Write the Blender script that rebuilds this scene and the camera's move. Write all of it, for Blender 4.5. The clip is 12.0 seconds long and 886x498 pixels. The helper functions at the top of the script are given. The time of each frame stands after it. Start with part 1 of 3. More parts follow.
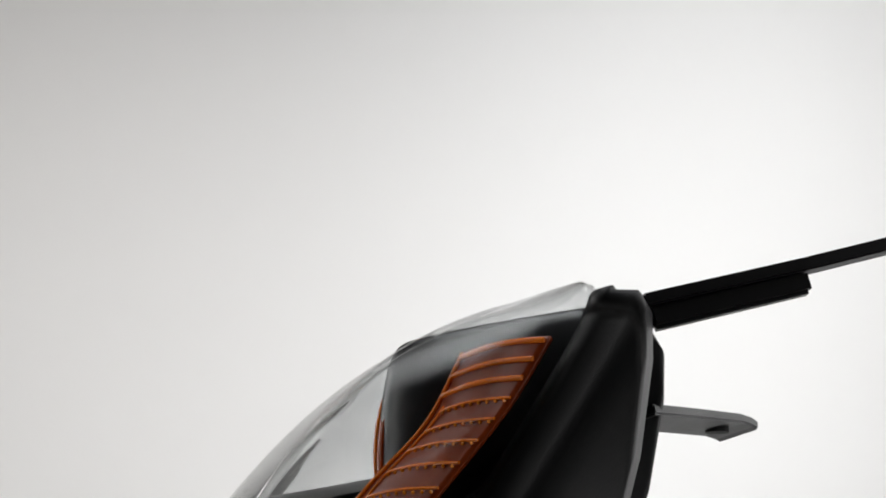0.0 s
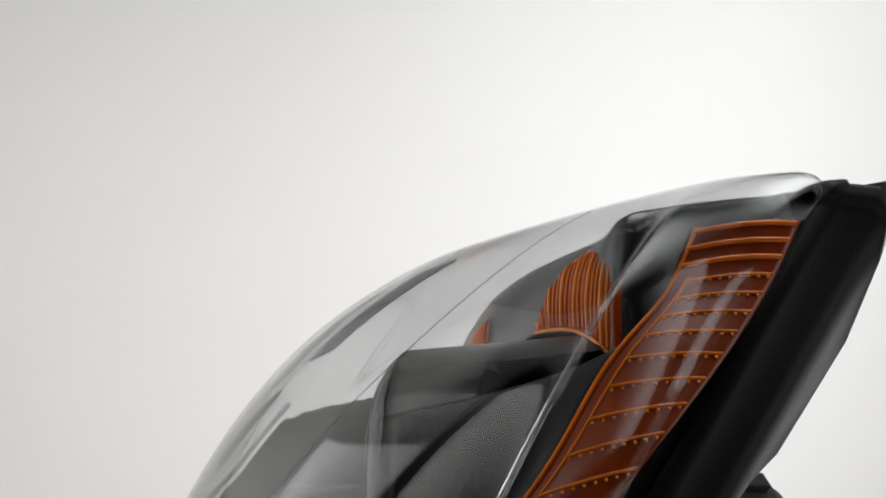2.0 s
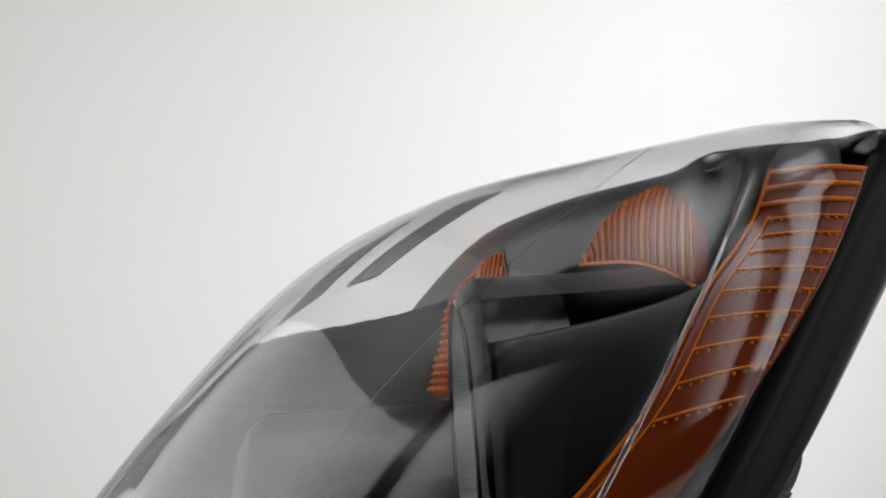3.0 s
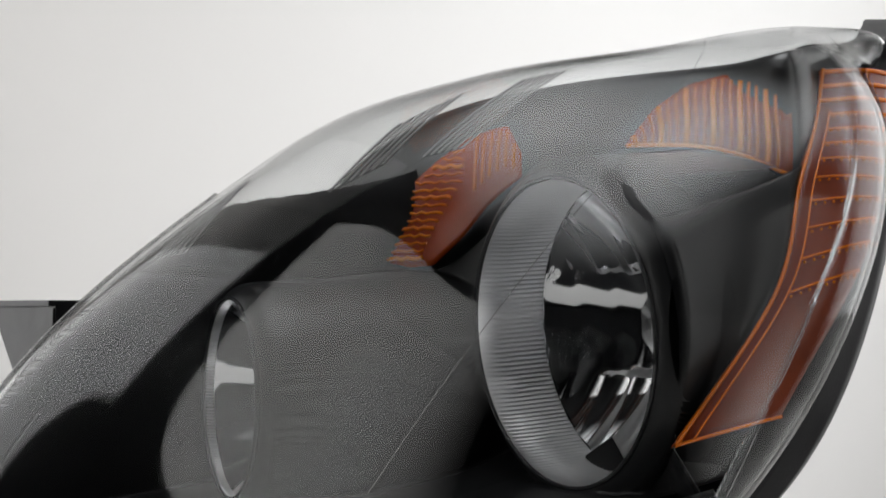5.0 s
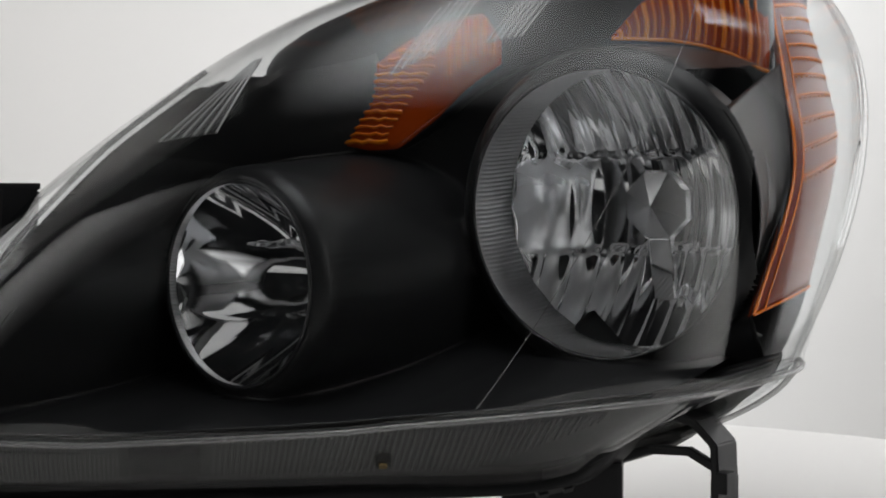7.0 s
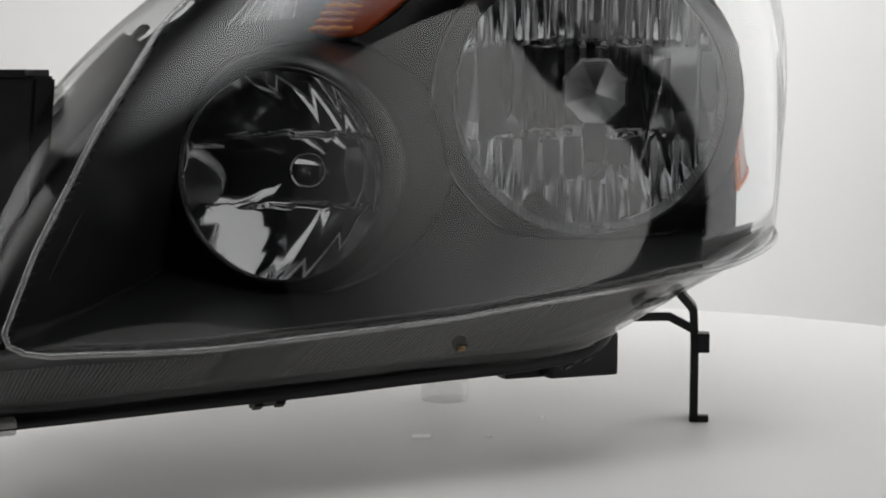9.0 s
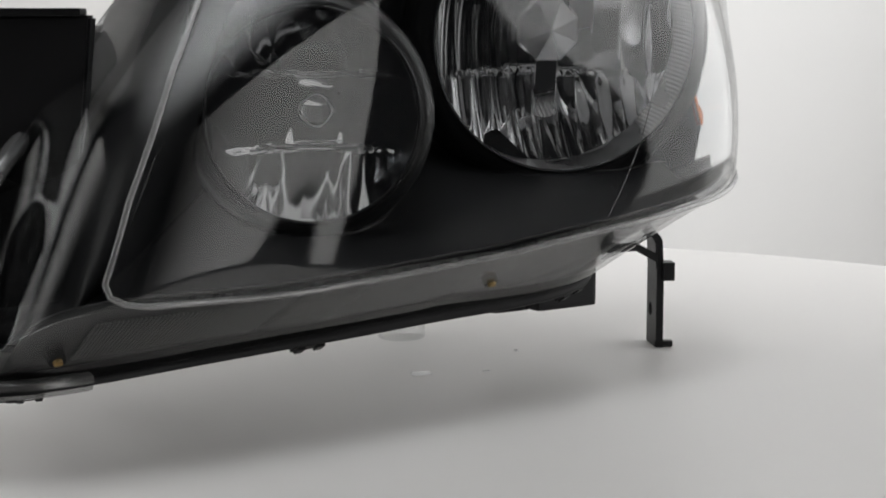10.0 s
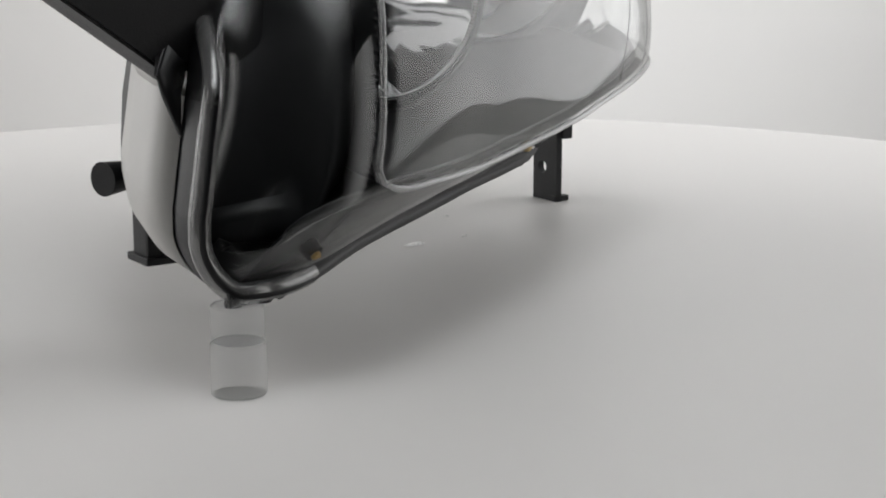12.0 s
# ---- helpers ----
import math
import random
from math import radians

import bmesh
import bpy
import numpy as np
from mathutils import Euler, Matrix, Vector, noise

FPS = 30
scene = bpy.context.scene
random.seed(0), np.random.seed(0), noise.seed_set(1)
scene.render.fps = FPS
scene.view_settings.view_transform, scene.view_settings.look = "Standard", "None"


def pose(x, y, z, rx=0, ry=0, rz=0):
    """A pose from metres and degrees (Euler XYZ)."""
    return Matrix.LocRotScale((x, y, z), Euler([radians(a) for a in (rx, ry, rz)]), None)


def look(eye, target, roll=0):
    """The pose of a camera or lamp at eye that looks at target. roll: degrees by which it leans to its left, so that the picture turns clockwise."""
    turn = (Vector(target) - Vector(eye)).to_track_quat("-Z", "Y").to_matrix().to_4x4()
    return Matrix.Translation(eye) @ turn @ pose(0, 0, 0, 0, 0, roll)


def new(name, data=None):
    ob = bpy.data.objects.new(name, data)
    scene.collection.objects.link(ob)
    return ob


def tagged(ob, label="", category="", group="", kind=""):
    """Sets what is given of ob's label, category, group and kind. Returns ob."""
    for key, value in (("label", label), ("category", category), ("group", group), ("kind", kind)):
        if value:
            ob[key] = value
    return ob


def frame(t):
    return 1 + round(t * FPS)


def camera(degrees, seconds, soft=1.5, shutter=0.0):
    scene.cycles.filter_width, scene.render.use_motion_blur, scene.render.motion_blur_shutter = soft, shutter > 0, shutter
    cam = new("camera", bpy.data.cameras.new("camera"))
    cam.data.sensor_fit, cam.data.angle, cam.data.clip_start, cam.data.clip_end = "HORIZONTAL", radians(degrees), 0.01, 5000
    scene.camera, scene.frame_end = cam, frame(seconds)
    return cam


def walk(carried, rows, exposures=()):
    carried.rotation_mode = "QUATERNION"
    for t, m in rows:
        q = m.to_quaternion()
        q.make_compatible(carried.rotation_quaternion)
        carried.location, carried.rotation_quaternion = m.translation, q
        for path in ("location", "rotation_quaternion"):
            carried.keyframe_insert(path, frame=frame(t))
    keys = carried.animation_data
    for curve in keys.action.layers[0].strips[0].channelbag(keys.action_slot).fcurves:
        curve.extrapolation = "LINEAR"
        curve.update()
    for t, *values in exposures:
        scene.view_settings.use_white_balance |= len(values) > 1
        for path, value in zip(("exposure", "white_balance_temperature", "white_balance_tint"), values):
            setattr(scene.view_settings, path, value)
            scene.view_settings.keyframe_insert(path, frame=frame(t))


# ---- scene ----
# A car headlight on a white turntable in a photo studio. The lamp's own space: forward is -y, outboard +x.
TURN, TURN_0 = 13.805, -133.70          # turntable: degrees a second, angle at the start

cam = camera(29.21, 12.0, soft=1.9)
TILT = [(0, 13.56), (.5, 12.35), (1, 11.15), (1.5, 9.94), (2, 8.72), (2.5, 7.49), (3, 6.26), (3.5, 5.1), (4, 4.0),
        (4.5, 2.93), (5, 1.87), (5.5, .83), (6, -.18), (6.5, -1.14), (7, -2.07), (7.5, -2.99), (8, -3.94), (8.5, -4.9),
        (9, -5.85), (9.5, -6.82), (10, -7.88), (10.5, -8.84), (11, -9.9), (11.5, -10.99), (12, -12.09)]
SWAY = {.5: .04, 1: -.04, 1.5: -.04, 2.5: .04, 6: .12, 6.5: .03, 7: -.04}
walk(cam, [(t, pose(0, -1.0, .2148, 90 + p, 0, -2.23 + SWAY.get(t, 0))) for t, p in TILT])

# ---------------------------------------------------------------- light
world = bpy.data.worlds.new("studio_air")
scene.world = world
world.use_nodes = True
world.node_tree.nodes["Background"].inputs[0].default_value = (.9, .93, 1, 1)
world.node_tree.nodes["Background"].inputs[1].default_value = .02


def softbox(name, eye, target, sx, sy, watts, colour):
    d = bpy.data.lights.new(name, "AREA")
    d.shape, d.size, d.size_y, d.energy, d.color = "RECTANGLE", sx, sy, watts, colour
    ob = new(name, d)
    ob.matrix_world = look(eye, target)
    return ob


def hot_centre(lamp, rim_part, reach):
    """A diffuser that is brightest over its bulb and fades to the rim."""
    d = lamp.data
    d.use_nodes = True
    n, l = d.node_tree.nodes, d.node_tree.links
    geo, dist, fade = n.new("ShaderNodeNewGeometry"), n.new("ShaderNodeVectorMath"), n.new("ShaderNodeMapRange")
    dist.operation = "DISTANCE"
    dist.inputs[1].default_value = (.5, .5, 0)
    fade.interpolation_type = "SMOOTHSTEP"
    fade.inputs["From Min"].default_value, fade.inputs["From Max"].default_value = 0, .5
    fade.inputs["To Min"].default_value, fade.inputs["To Max"].default_value = reach, rim_part
    l.new(geo.outputs["Parametric"], dist.inputs[0])
    l.new(dist.outputs["Value"], fade.inputs["Value"])
    l.new(fade.outputs["Result"], n["Emission"].inputs["Strength"])


def fade_across(lamp, centre, outer, half):
    """A strip light behind its diffuser: full at the outer edge, fading towards the inner one."""
    d = lamp.data
    d.use_nodes = True
    n, l = d.node_tree.nodes, d.node_tree.links
    geo, off, dot, fade = n.new("ShaderNodeNewGeometry"), n.new("ShaderNodeVectorMath"), n.new("ShaderNodeVectorMath"), n.new("ShaderNodeMapRange")
    off.operation, dot.operation, fade.interpolation_type = "SUBTRACT", "DOT_PRODUCT", "SMOOTHSTEP"
    off.inputs[1].default_value, dot.inputs[1].default_value = centre, outer
    fade.inputs["From Min"].default_value, fade.inputs["From Max"].default_value = -half, half * .7
    fade.inputs["To Min"].default_value, fade.inputs["To Max"].default_value = .06, 1.5
    l.new(geo.outputs["Position"], off.inputs[0])
    l.new(off.outputs["Vector"], dot.inputs[0])
    l.new(dot.outputs["Value"], fade.inputs["Value"])
    l.new(fade.outputs["Result"], n["Emission"].inputs["Strength"])


overhead = softbox("softbox_overhead", (.08, -.2, 1.5), (.08, -.199, 0), 1.5, 1.5, 9.4, (.97, .985, 1))
hot_centre(overhead, 0, 3.2)
for name, x, y, ox, oy in (("softbox_right", .90, -.847, .61, .79), ("softbox_left", -1.02, -.66, -.54, .84)):
    fade_across(softbox(name, (x, y, .60), (0, 0, .25), .66, 1.5, 3.2, (1, .987, .972)), (x, y, .6), (ox, oy, 0), .33)
for name, x, aim, watts, colour in (("backdrop_light_right", 1.0, .75, 12.2, (.975, .987, 1)), ("backdrop_light_left", -1.0, -.8, 4.4, (1, .975, .955))):
    softbox(name, (x, .4, 1.9), (aim, 1.95, .4), .6, .6, watts, colour).data.spread = radians(118)      # behind a grid
for name, x, watts in (("tent_panel_right", 1.22, 6.3), ("tent_panel_left", -1.22, 7.0)):     # lit side panels of the booth
    softbox(name, (x, .62, .6), (0, .62, .6), 1.5, 1.2, watts, (.99, .99, .995))


# ---------------------------------------------------------------- materials
def mat(name, colour, rough=.5, metal=0.0, coat=0.0, grain=0.0, grain_scale=400, bump=0.0, spec=.5, mottled=0.0):
    m = bpy.data.materials.new(name)
    m.use_nodes = True
    n, l = m.node_tree.nodes, m.node_tree.links
    b = n["Principled BSDF"]
    b.inputs["Roughness"].default_value = rough
    b.inputs["Metallic"].default_value = metal
    b.inputs["Coat Weight"].default_value = coat
    b.inputs["Coat Roughness"].default_value = .04
    b.inputs["Specular IOR Level"].default_value = spec
    b.inputs["Base Color"].default_value = (*colour, 1)
    if grain or bump or mottled:
        tc = n.new("ShaderNodeTexCoord")
        fine = n.new("ShaderNodeTexNoise")
        fine.inputs["Scale"].default_value, fine.inputs["Detail"].default_value = grain_scale, 4
        big = n.new("ShaderNodeTexNoise")
        big.inputs["Scale"].default_value, big.inputs["Detail"].default_value = grain_scale / 40, 3
        l.new(tc.outputs["Object"], fine.inputs["Vector"])
        l.new(tc.outputs["Object"], big.inputs["Vector"])
        if grain:
            r = n.new("ShaderNodeMapRange")
            r.inputs["To Min"].default_value, r.inputs["To Max"].default_value = rough - grain, rough + grain
            l.new(big.outputs["Fac"], r.inputs["Value"])
            l.new(r.outputs["Result"], b.inputs["Roughness"])
        if mottled:
            mix = n.new("ShaderNodeMix")
            mix.data_type = "RGBA"
            mix.inputs["A"].default_value = (*[c * (1 - mottled) for c in colour], 1)
            mix.inputs["B"].default_value = (*[min(1, c * (1 + mottled)) for c in colour], 1)
            l.new(big.outputs["Fac"], mix.inputs["Factor"])
            l.new(mix.outputs["Result"], b.inputs["Base Color"])
        if bump:
            bp = n.new("ShaderNodeBump")
            bp.inputs["Strength"].default_value, bp.inputs["Distance"].default_value = bump, .0006
            l.new(fine.outputs["Fac"], bp.inputs["Height"])
            l.new(bp.outputs["Normal"], b.inputs["Normal"])
    return m


def clear(name, tint, rough=.04, base=.04, body=0.0, body_colour=(.5, .5, .5)):
    """Clear moulded plastic: lets light straight through, with a gloss that grows at a slant; body is the share of haze in it."""
    m = bpy.data.materials.new(name)
    m.use_nodes = True
    n, l = m.node_tree.nodes, m.node_tree.links
    n.remove(n["Principled BSDF"])
    tr, gl, df = n.new("ShaderNodeBsdfTransparent"), n.new("ShaderNodeBsdfGlossy"), n.new("ShaderNodeBsdfDiffuse")
    tr.inputs["Color"].default_value = (*tint, 1)
    gl.inputs["Roughness"].default_value = rough
    df.inputs["Color"].default_value = (*body_colour, 1)
    haze, mix = n.new("ShaderNodeMixShader"), n.new("ShaderNodeMixShader")
    haze.inputs[0].default_value = body
    lw = n.new("ShaderNodeLayerWeight")
    lw.inputs["Blend"].default_value = .5
    p = n.new("ShaderNodeMath")
    p.operation = "POWER"
    p.inputs[1].default_value = 5
    r = n.new("ShaderNodeMapRange")
    r.inputs["To Min"].default_value, r.inputs["To Max"].default_value = base, 1
    l.new(lw.outputs["Facing"], p.inputs[0])
    l.new(p.outputs[0], r.inputs["Value"])
    l.new(r.outputs["Result"], mix.inputs[0])
    l.new(tr.outputs[0], haze.inputs[1])
    l.new(df.outputs[0], haze.inputs[2])
    l.new(haze.outputs[0], mix.inputs[1])
    l.new(gl.outputs[0], mix.inputs[2])
    l.new(mix.outputs[0], n["Material Output"].inputs["Surface"])
    return m


WHITE_TABLE = mat("white_laminate", (.79, .775, .757), .45, mottled=.015, grain=.05, grain_scale=160, bump=.03)
PAPER = mat("white_backdrop_paper", (.87, .862, .85), .8, mottled=.01, grain_scale=60, bump=.02)
STUDIO = mat("dark_studio_wall", (.03, .03, .032), .8, mottled=.2, grain_scale=30, bump=.1)
BLACK = mat("black_moulded_plastic", (.011, .011, .012), .46, grain=.1, grain_scale=900, bump=.25, mottled=.2, spec=.28)
BEZEL = mat("satin_black_bezel", (.018, .018, .019), .36, grain=.05, grain_scale=300, mottled=.12, spec=.38)
# light grey stands in for white reflected in the black housing side
GREY_SHEEN = mat("black_plastic_grey_sheen", (.60, .59, .57), .4, grain=.08, grain_scale=900, bump=.2, mottled=.15)
CHROME = mat("chrome_reflector", (.94, .94, .95), .05, 1.0, grain=.03, grain_scale=200)
SATIN = mat("satin_chrome", (.82, .82, .83), .3, 1.0, grain=.08, grain_scale=300)
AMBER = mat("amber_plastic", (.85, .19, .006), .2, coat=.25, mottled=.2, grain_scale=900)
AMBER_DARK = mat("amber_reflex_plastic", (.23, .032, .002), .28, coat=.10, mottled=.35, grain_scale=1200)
BRASS = mat("brass_screw", (.45, .33, .16), .35, 1.0, grain=.1, grain_scale=600)
LENS = clear("clear_polycarbonate", (.95, .955, .955))
LENS_EDGE = clear("clear_lens_edge", (.8, .8, .8), rough=.15, base=.14, body=.26, body_colour=(.5, .5, .5))
ACRYLIC = clear("clear_acrylic", (.975, .98, .98), rough=.03, base=.05, body=.07, body_colour=(.8, .8, .8))


# ---------------------------------------------------------------- mesh helpers
def mesh_ob(name, verts, faces, material, parent=None, label="", smooth=True):
    me = bpy.data.meshes.new(name)
    me.from_pydata([tuple(v) for v in verts], [], [tuple(q) for q in faces])
    me.validate()
    if smooth:
        me.shade_smooth()
    me.materials.append(material)
    ob = new(name, me)
    if parent:
        ob.parent = parent
    return tagged(ob, label)


def part(name, bm, material, parent, label="", smooth=False):
    me = bpy.data.meshes.new(name)
    bmesh.ops.recalc_face_normals(bm, faces=bm.faces)
    bm.to_mesh(me)
    bm.free()
    if smooth:
        me.shade_smooth()
    me.materials.append(material)
    ob = new(name, me)
    ob.parent = parent
    return tagged(ob, label)


def box(bm, m, sx, sy, sz, bevel=.002):
    """A bevelled box about the pose m."""
    r = bmesh.ops.create_cube(bm, size=1, matrix=m @ Matrix.Diagonal((sx, sy, sz, 1)))
    if bevel:
        edges = list({e for v in r["verts"] for e in v.link_edges})
        bmesh.ops.bevel(bm, geom=edges, offset=bevel, segments=2, affect="EDGES", profile=.7)
    return bm


def tube(bm, m, r1, r2, depth, n=32):
    bmesh.ops.create_cone(bm, cap_ends=True, segments=n, radius1=r1, radius2=r2, depth=depth, matrix=m)
    return bm


def spline(points, u):
    """Catmull-Rom through the points, at the parameters u in 0..1."""
    P = np.asarray(points, float)
    n = len(P) - 1
    u = np.asarray(u, float) * n
    i = np.clip(u.astype(int), 0, n - 1)
    t = (u - i)[:, None]
    Q = np.vstack([2 * P[0] - P[1], P, 2 * P[-1] - P[-2]])
    a, b, c, d = Q[i], Q[i + 1], Q[i + 2], Q[i + 3]
    return .5 * (2 * b + (c - a) * t + (2 * a - 5 * b + 4 * c - d) * t ** 2 + (3 * b - a - 3 * c + d) * t ** 3)


def grid_faces(nu, nv, off=0, flip=False):
    f = []
    for i in range(nu - 1):
        for j in range(nv - 1):
            q = (off + i * nv + j, off + (i + 1) * nv + j, off + (i + 1) * nv + j + 1, off + i * nv + j + 1)
            f.append(q[::-1] if flip else q)
    return f


def sweep(name, path, radius, material, parent, label="", n=8):
    """A round bead of the given radius along a path."""
    cu = bpy.data.curves.new(name, "CURVE")
    cu.dimensions, cu.bevel_depth, cu.bevel_resolution, cu.use_fill_caps = "3D", radius, 2, True
    s = cu.splines.new("POLY")
    s.points.add(len(path) - 1)
    for p, q in zip(s.points, path):
        p.co = (*q, 1)
    tmp = new(name + "_tmp", cu)
    me = bpy.data.meshes.new_from_object(tmp)
    bpy.data.objects.remove(tmp)
    me.name = name
    me.materials.clear()
    me.materials.append(material)
    me.shade_smooth()
    ob = new(name, me)
    ob.parent = parent
    return tagged(ob, label)


# ---------------------------------------------------------------- the studio
def sweep_sheet(name, profile, x0, x1, material, thick=.01):
    """A sheet that follows a profile (y, z), extruded along x, with thickness."""
    v, f = [], []
    n = len(profile)
    for x in (x0, x1):
        v += [(x, y, z) for y, z in profile]
    f = [(i, i + 1, n + i + 1, n + i) for i in range(n - 1)]
    ob = mesh_ob(name, v, f, material)
    s = ob.modifiers.new("thickness", "SOLIDIFY")
    s.thickness, s.offset = thick, 0
    return ob


bend = [(1.45 + .55 * math.sin(a), -.25 - .55 * math.cos(a)) for a in np.linspace(0, math.pi / 2, 14)]
tagged(sweep_sheet("backdrop", [(-.9, -.8)] + bend + [(2.0, 2.6)], -1.23, 1.23, PAPER),
       "seamless white paper backdrop sweeping up behind the turntable", "backdrop", kind="structure")


def slab(name, centre, size, material, label, category):
    bm = bmesh.new()
    box(bm, pose(*centre), *size, bevel=.004)
    ob = part(name, bm, material, None, label)
    return tagged(ob, label, category, kind="structure")


slab("wall_left", (-1.25, .90, .8), (.03, 2.10, 3.3), PAPER, "white side panel of the photo booth", "wall")
slab("wall_right", (1.25, .90, .8), (.03, 2.10, 3.3), PAPER, "white side panel of the photo booth", "wall")
slab("wall_back", (0, 2.3, .9), (6, .1, 3.6), STUDIO, "dark studio wall behind the backdrop", "wall")
slab("wall_front", (0, -3.5, .9), (6, .1, 3.6), STUDIO, "dark studio wall behind the camera", "wall")
slab("wall_west", (-3.0, -.6, .9), (.1, 5.8, 3.6), STUDIO, "dark studio side wall", "wall")
slab("wall_east", (3.0, -.6, .9), (.1, 5.8, 3.6), STUDIO, "dark studio side wall", "wall")
slab("ceiling", (0, -.6, 2.75), (6.1, 6, .1), STUDIO, "dark studio ceiling", "ceiling")
slab("floor", (0, -.6, -.88), (6.1, 6, .1), STUDIO, "dark studio floor under the backdrop", "floor")


# ---------------------------------------------------------------- turntable
def make_turntable():
    thing = new("turntable")
    tagged(thing, "large round white turntable with a matt laminate top", "turntable")
    prof = [(.0, 0), (.6, 0), (.617, -.001), (.6205, -.004), (.6205, -.026), (.617, -.03), (.2, -.03), (.0, -.03)]
    v, f, n = [], [], 128
    for a in range(n):
        c, s = math.cos(2 * math.pi * a / n), math.sin(2 * math.pi * a / n)
        v += [(r * c, r * s, z) for r, z in prof[1:-1]]
    k = len(prof) - 2
    for a in range(n):
        b = (a + 1) % n
        f += [(a * k + j, b * k + j, b * k + j + 1, a * k + j + 1) for j in range(k - 1)]
    f.append([a * k for a in range(n)])
    f.append([a * k + k - 1 for a in range(n)][::-1])
    top = mesh_ob("top", v, f, WHITE_TABLE, thing, smooth=False)
    bm = bmesh.new()
    tube(bm, pose(0, 0, -.4), .16, .14, .74, 48)
    tube(bm, pose(0, 0, -.785), .3, .3, .03, 48)
    part("pedestal", bm, STUDIO, thing, "dark round pedestal")
    bm = bmesh.new()
    box(bm, pose(.026, 0, .0006, 0, 0, 12), .012, .006, .0011, .0004)
    part("sticker", bm, ACRYLIC, thing, "small clear scrap lying at the centre")
    for x, y, a in ((.066, .004, 30), (.094, .065, 70)):
        bm = bmesh.new()
        box(bm, pose(x, y, .0005, 0, 0, a), .004, .0025, .0009, .0003)
        part("crumb", bm, ACRYLIC, thing, "tiny clear scrap")
    return thing


turntable = make_turntable()


# ---------------------------------------------------------------- headlight: the lens as a loft of bowed sections
RIM_LOW = [(-.219, -.198, .040), (-.173, -.200, .041), (-.092, -.131, .040), (.014, -.061, .044), (.123, .009, .052),
           (.130, .051, .087), (.086, .039, .044)]
RIM_TOP = [(-.203, -.192, .124), (-.124, -.095, .243), (-.023, -.034, .316), (.060, .035, .345), (.112, .115, .359),
           (.118, .205, .377), (.145, .272, .375)]
# how far the lower edge stands out from the rim, and the two bows of the face above it
BOW = [(0, 0, 0), (.047, .031, .028), (.069, .030, .040), (.078, .026, .046), (.082, .048, .029), (.105, .033, .108), (.055, .085, .001)]


def smooth(x):
    x = min(1, max(0, x))
    return x * x * (3 - 2 * x)


def lens_surface(u, v, inset=0.0):
    """Points of the lens at u (inboard to outboard) and v (-1 at the rim, 0 at the lower edge, 1 at the top), moved inwards
    by inset: array (nu, nv, 3)."""
    p0, p3, bow = spline(RIM_LOW, u), spline(RIM_TOP, u), spline(BOW, u)
    # rounded corner at the inboard tip and at the outboard top
    q = np.clip(1 - np.asarray(u) / .09, 0, 1)[:, None]
    p0 = p0 + (p3 - p0) * .42 * (1 - np.sqrt(1 - q * q * .999))
    q = np.clip(1 - (1 - np.asarray(u)) / .06, 0, 1)[:, None]
    p3 = p3 + (p0 - p3) * .05 * (1 - np.sqrt(1 - q * q * .999))
    tg = np.gradient((p0 + p3) / 2, axis=0)
    n = np.cross(tg, p3 - p0)
    n /= np.linalg.norm(n, axis=1)[:, None]
    e = p0 + n * bow[:, :1] + (p3 - p0) * .11
    p1 = e + (p3 - e) * .3 + n * bow[:, 1:2] * 1.33
    p2 = e + (p3 - e) * .8 + n * bow[:, 2:] * 1.33
    v = np.asarray(v, float)
    V = np.clip(v, 0, 1)[None, :, None]
    K = np.clip(-v, 0, 1)[None, :, None]
    S = (1 - V) ** 3 * e[:, None] + 3 * V * (1 - V) ** 2 * p1[:, None] + 3 * V * V * (1 - V) * p2[:, None] + V ** 3 * p3[:, None]
    S = S + K * (p0 - e)[:, None]
    # past 1 the top curls back and down to the rim
    wide = np.array([smooth(a / .10) * smooth((1 - a) / .06) for a in u])[:, None, None]
    C = np.clip(v - 1, 0, 1)[None, :, None]
    far = np.array([.07 * smooth((a - .12) / .2) * smooth((.93 - a) / .2) for a in u])[:, None, None]
    S = S + wide * (-n[:, None] * .024 * C + np.array([0, 0, -.013]) * C ** 1.5) + far * np.array([-.1, 1, -.12]) * C
    if np.any(inset):
        N = np.cross(np.gradient(S, axis=0), np.gradient(S, axis=1))
        N /= np.linalg.norm(N, axis=2)[:, :, None] + 1e-9
        lean = (N * n[:, None]).sum(axis=2, keepdims=True)
        N = np.where(lean < .25, n[:, None], N)
        S = S - N * inset
    return S


def on_lens(u, v, inset=0.0):
    """One point of the lens."""
    U = np.clip(np.array([u - .004, u, u + .004]), 0, 1)
    W = np.clip(np.array([v - .004, v, v + .004]), -1, 2)
    return Vector(lens_surface(U, W, inset)[1, 1])


headlight = new("headlight")
tagged(headlight, "car headlight with clear lens, black bezel and amber reflectors", "headlight")


def border(nu, nv):
    return [i * nv for i in range(nu)] + [(nu - 1) * nv + j for j in range(1, nv)] + \
           [i * nv + nv - 1 for i in range(nu - 2, -1, -1)] + [j for j in range(nv - 2, 0, -1)]


def shell(name, outer, inner, nu, nv, material, parent, label=""):
    """A plate between two grids of points, closed round its border."""
    f = grid_faces(nu, nv) + grid_faces(nu, nv, nu * nv, True)
    o, loop = nu * nv, border(nu, nv)
    f += [(q, p, o + p, o + q) for p, q in zip(loop, loop[1:] + loop[:1])]
    return mesh_ob(name, list(outer) + list(inner), f, material, parent, label)


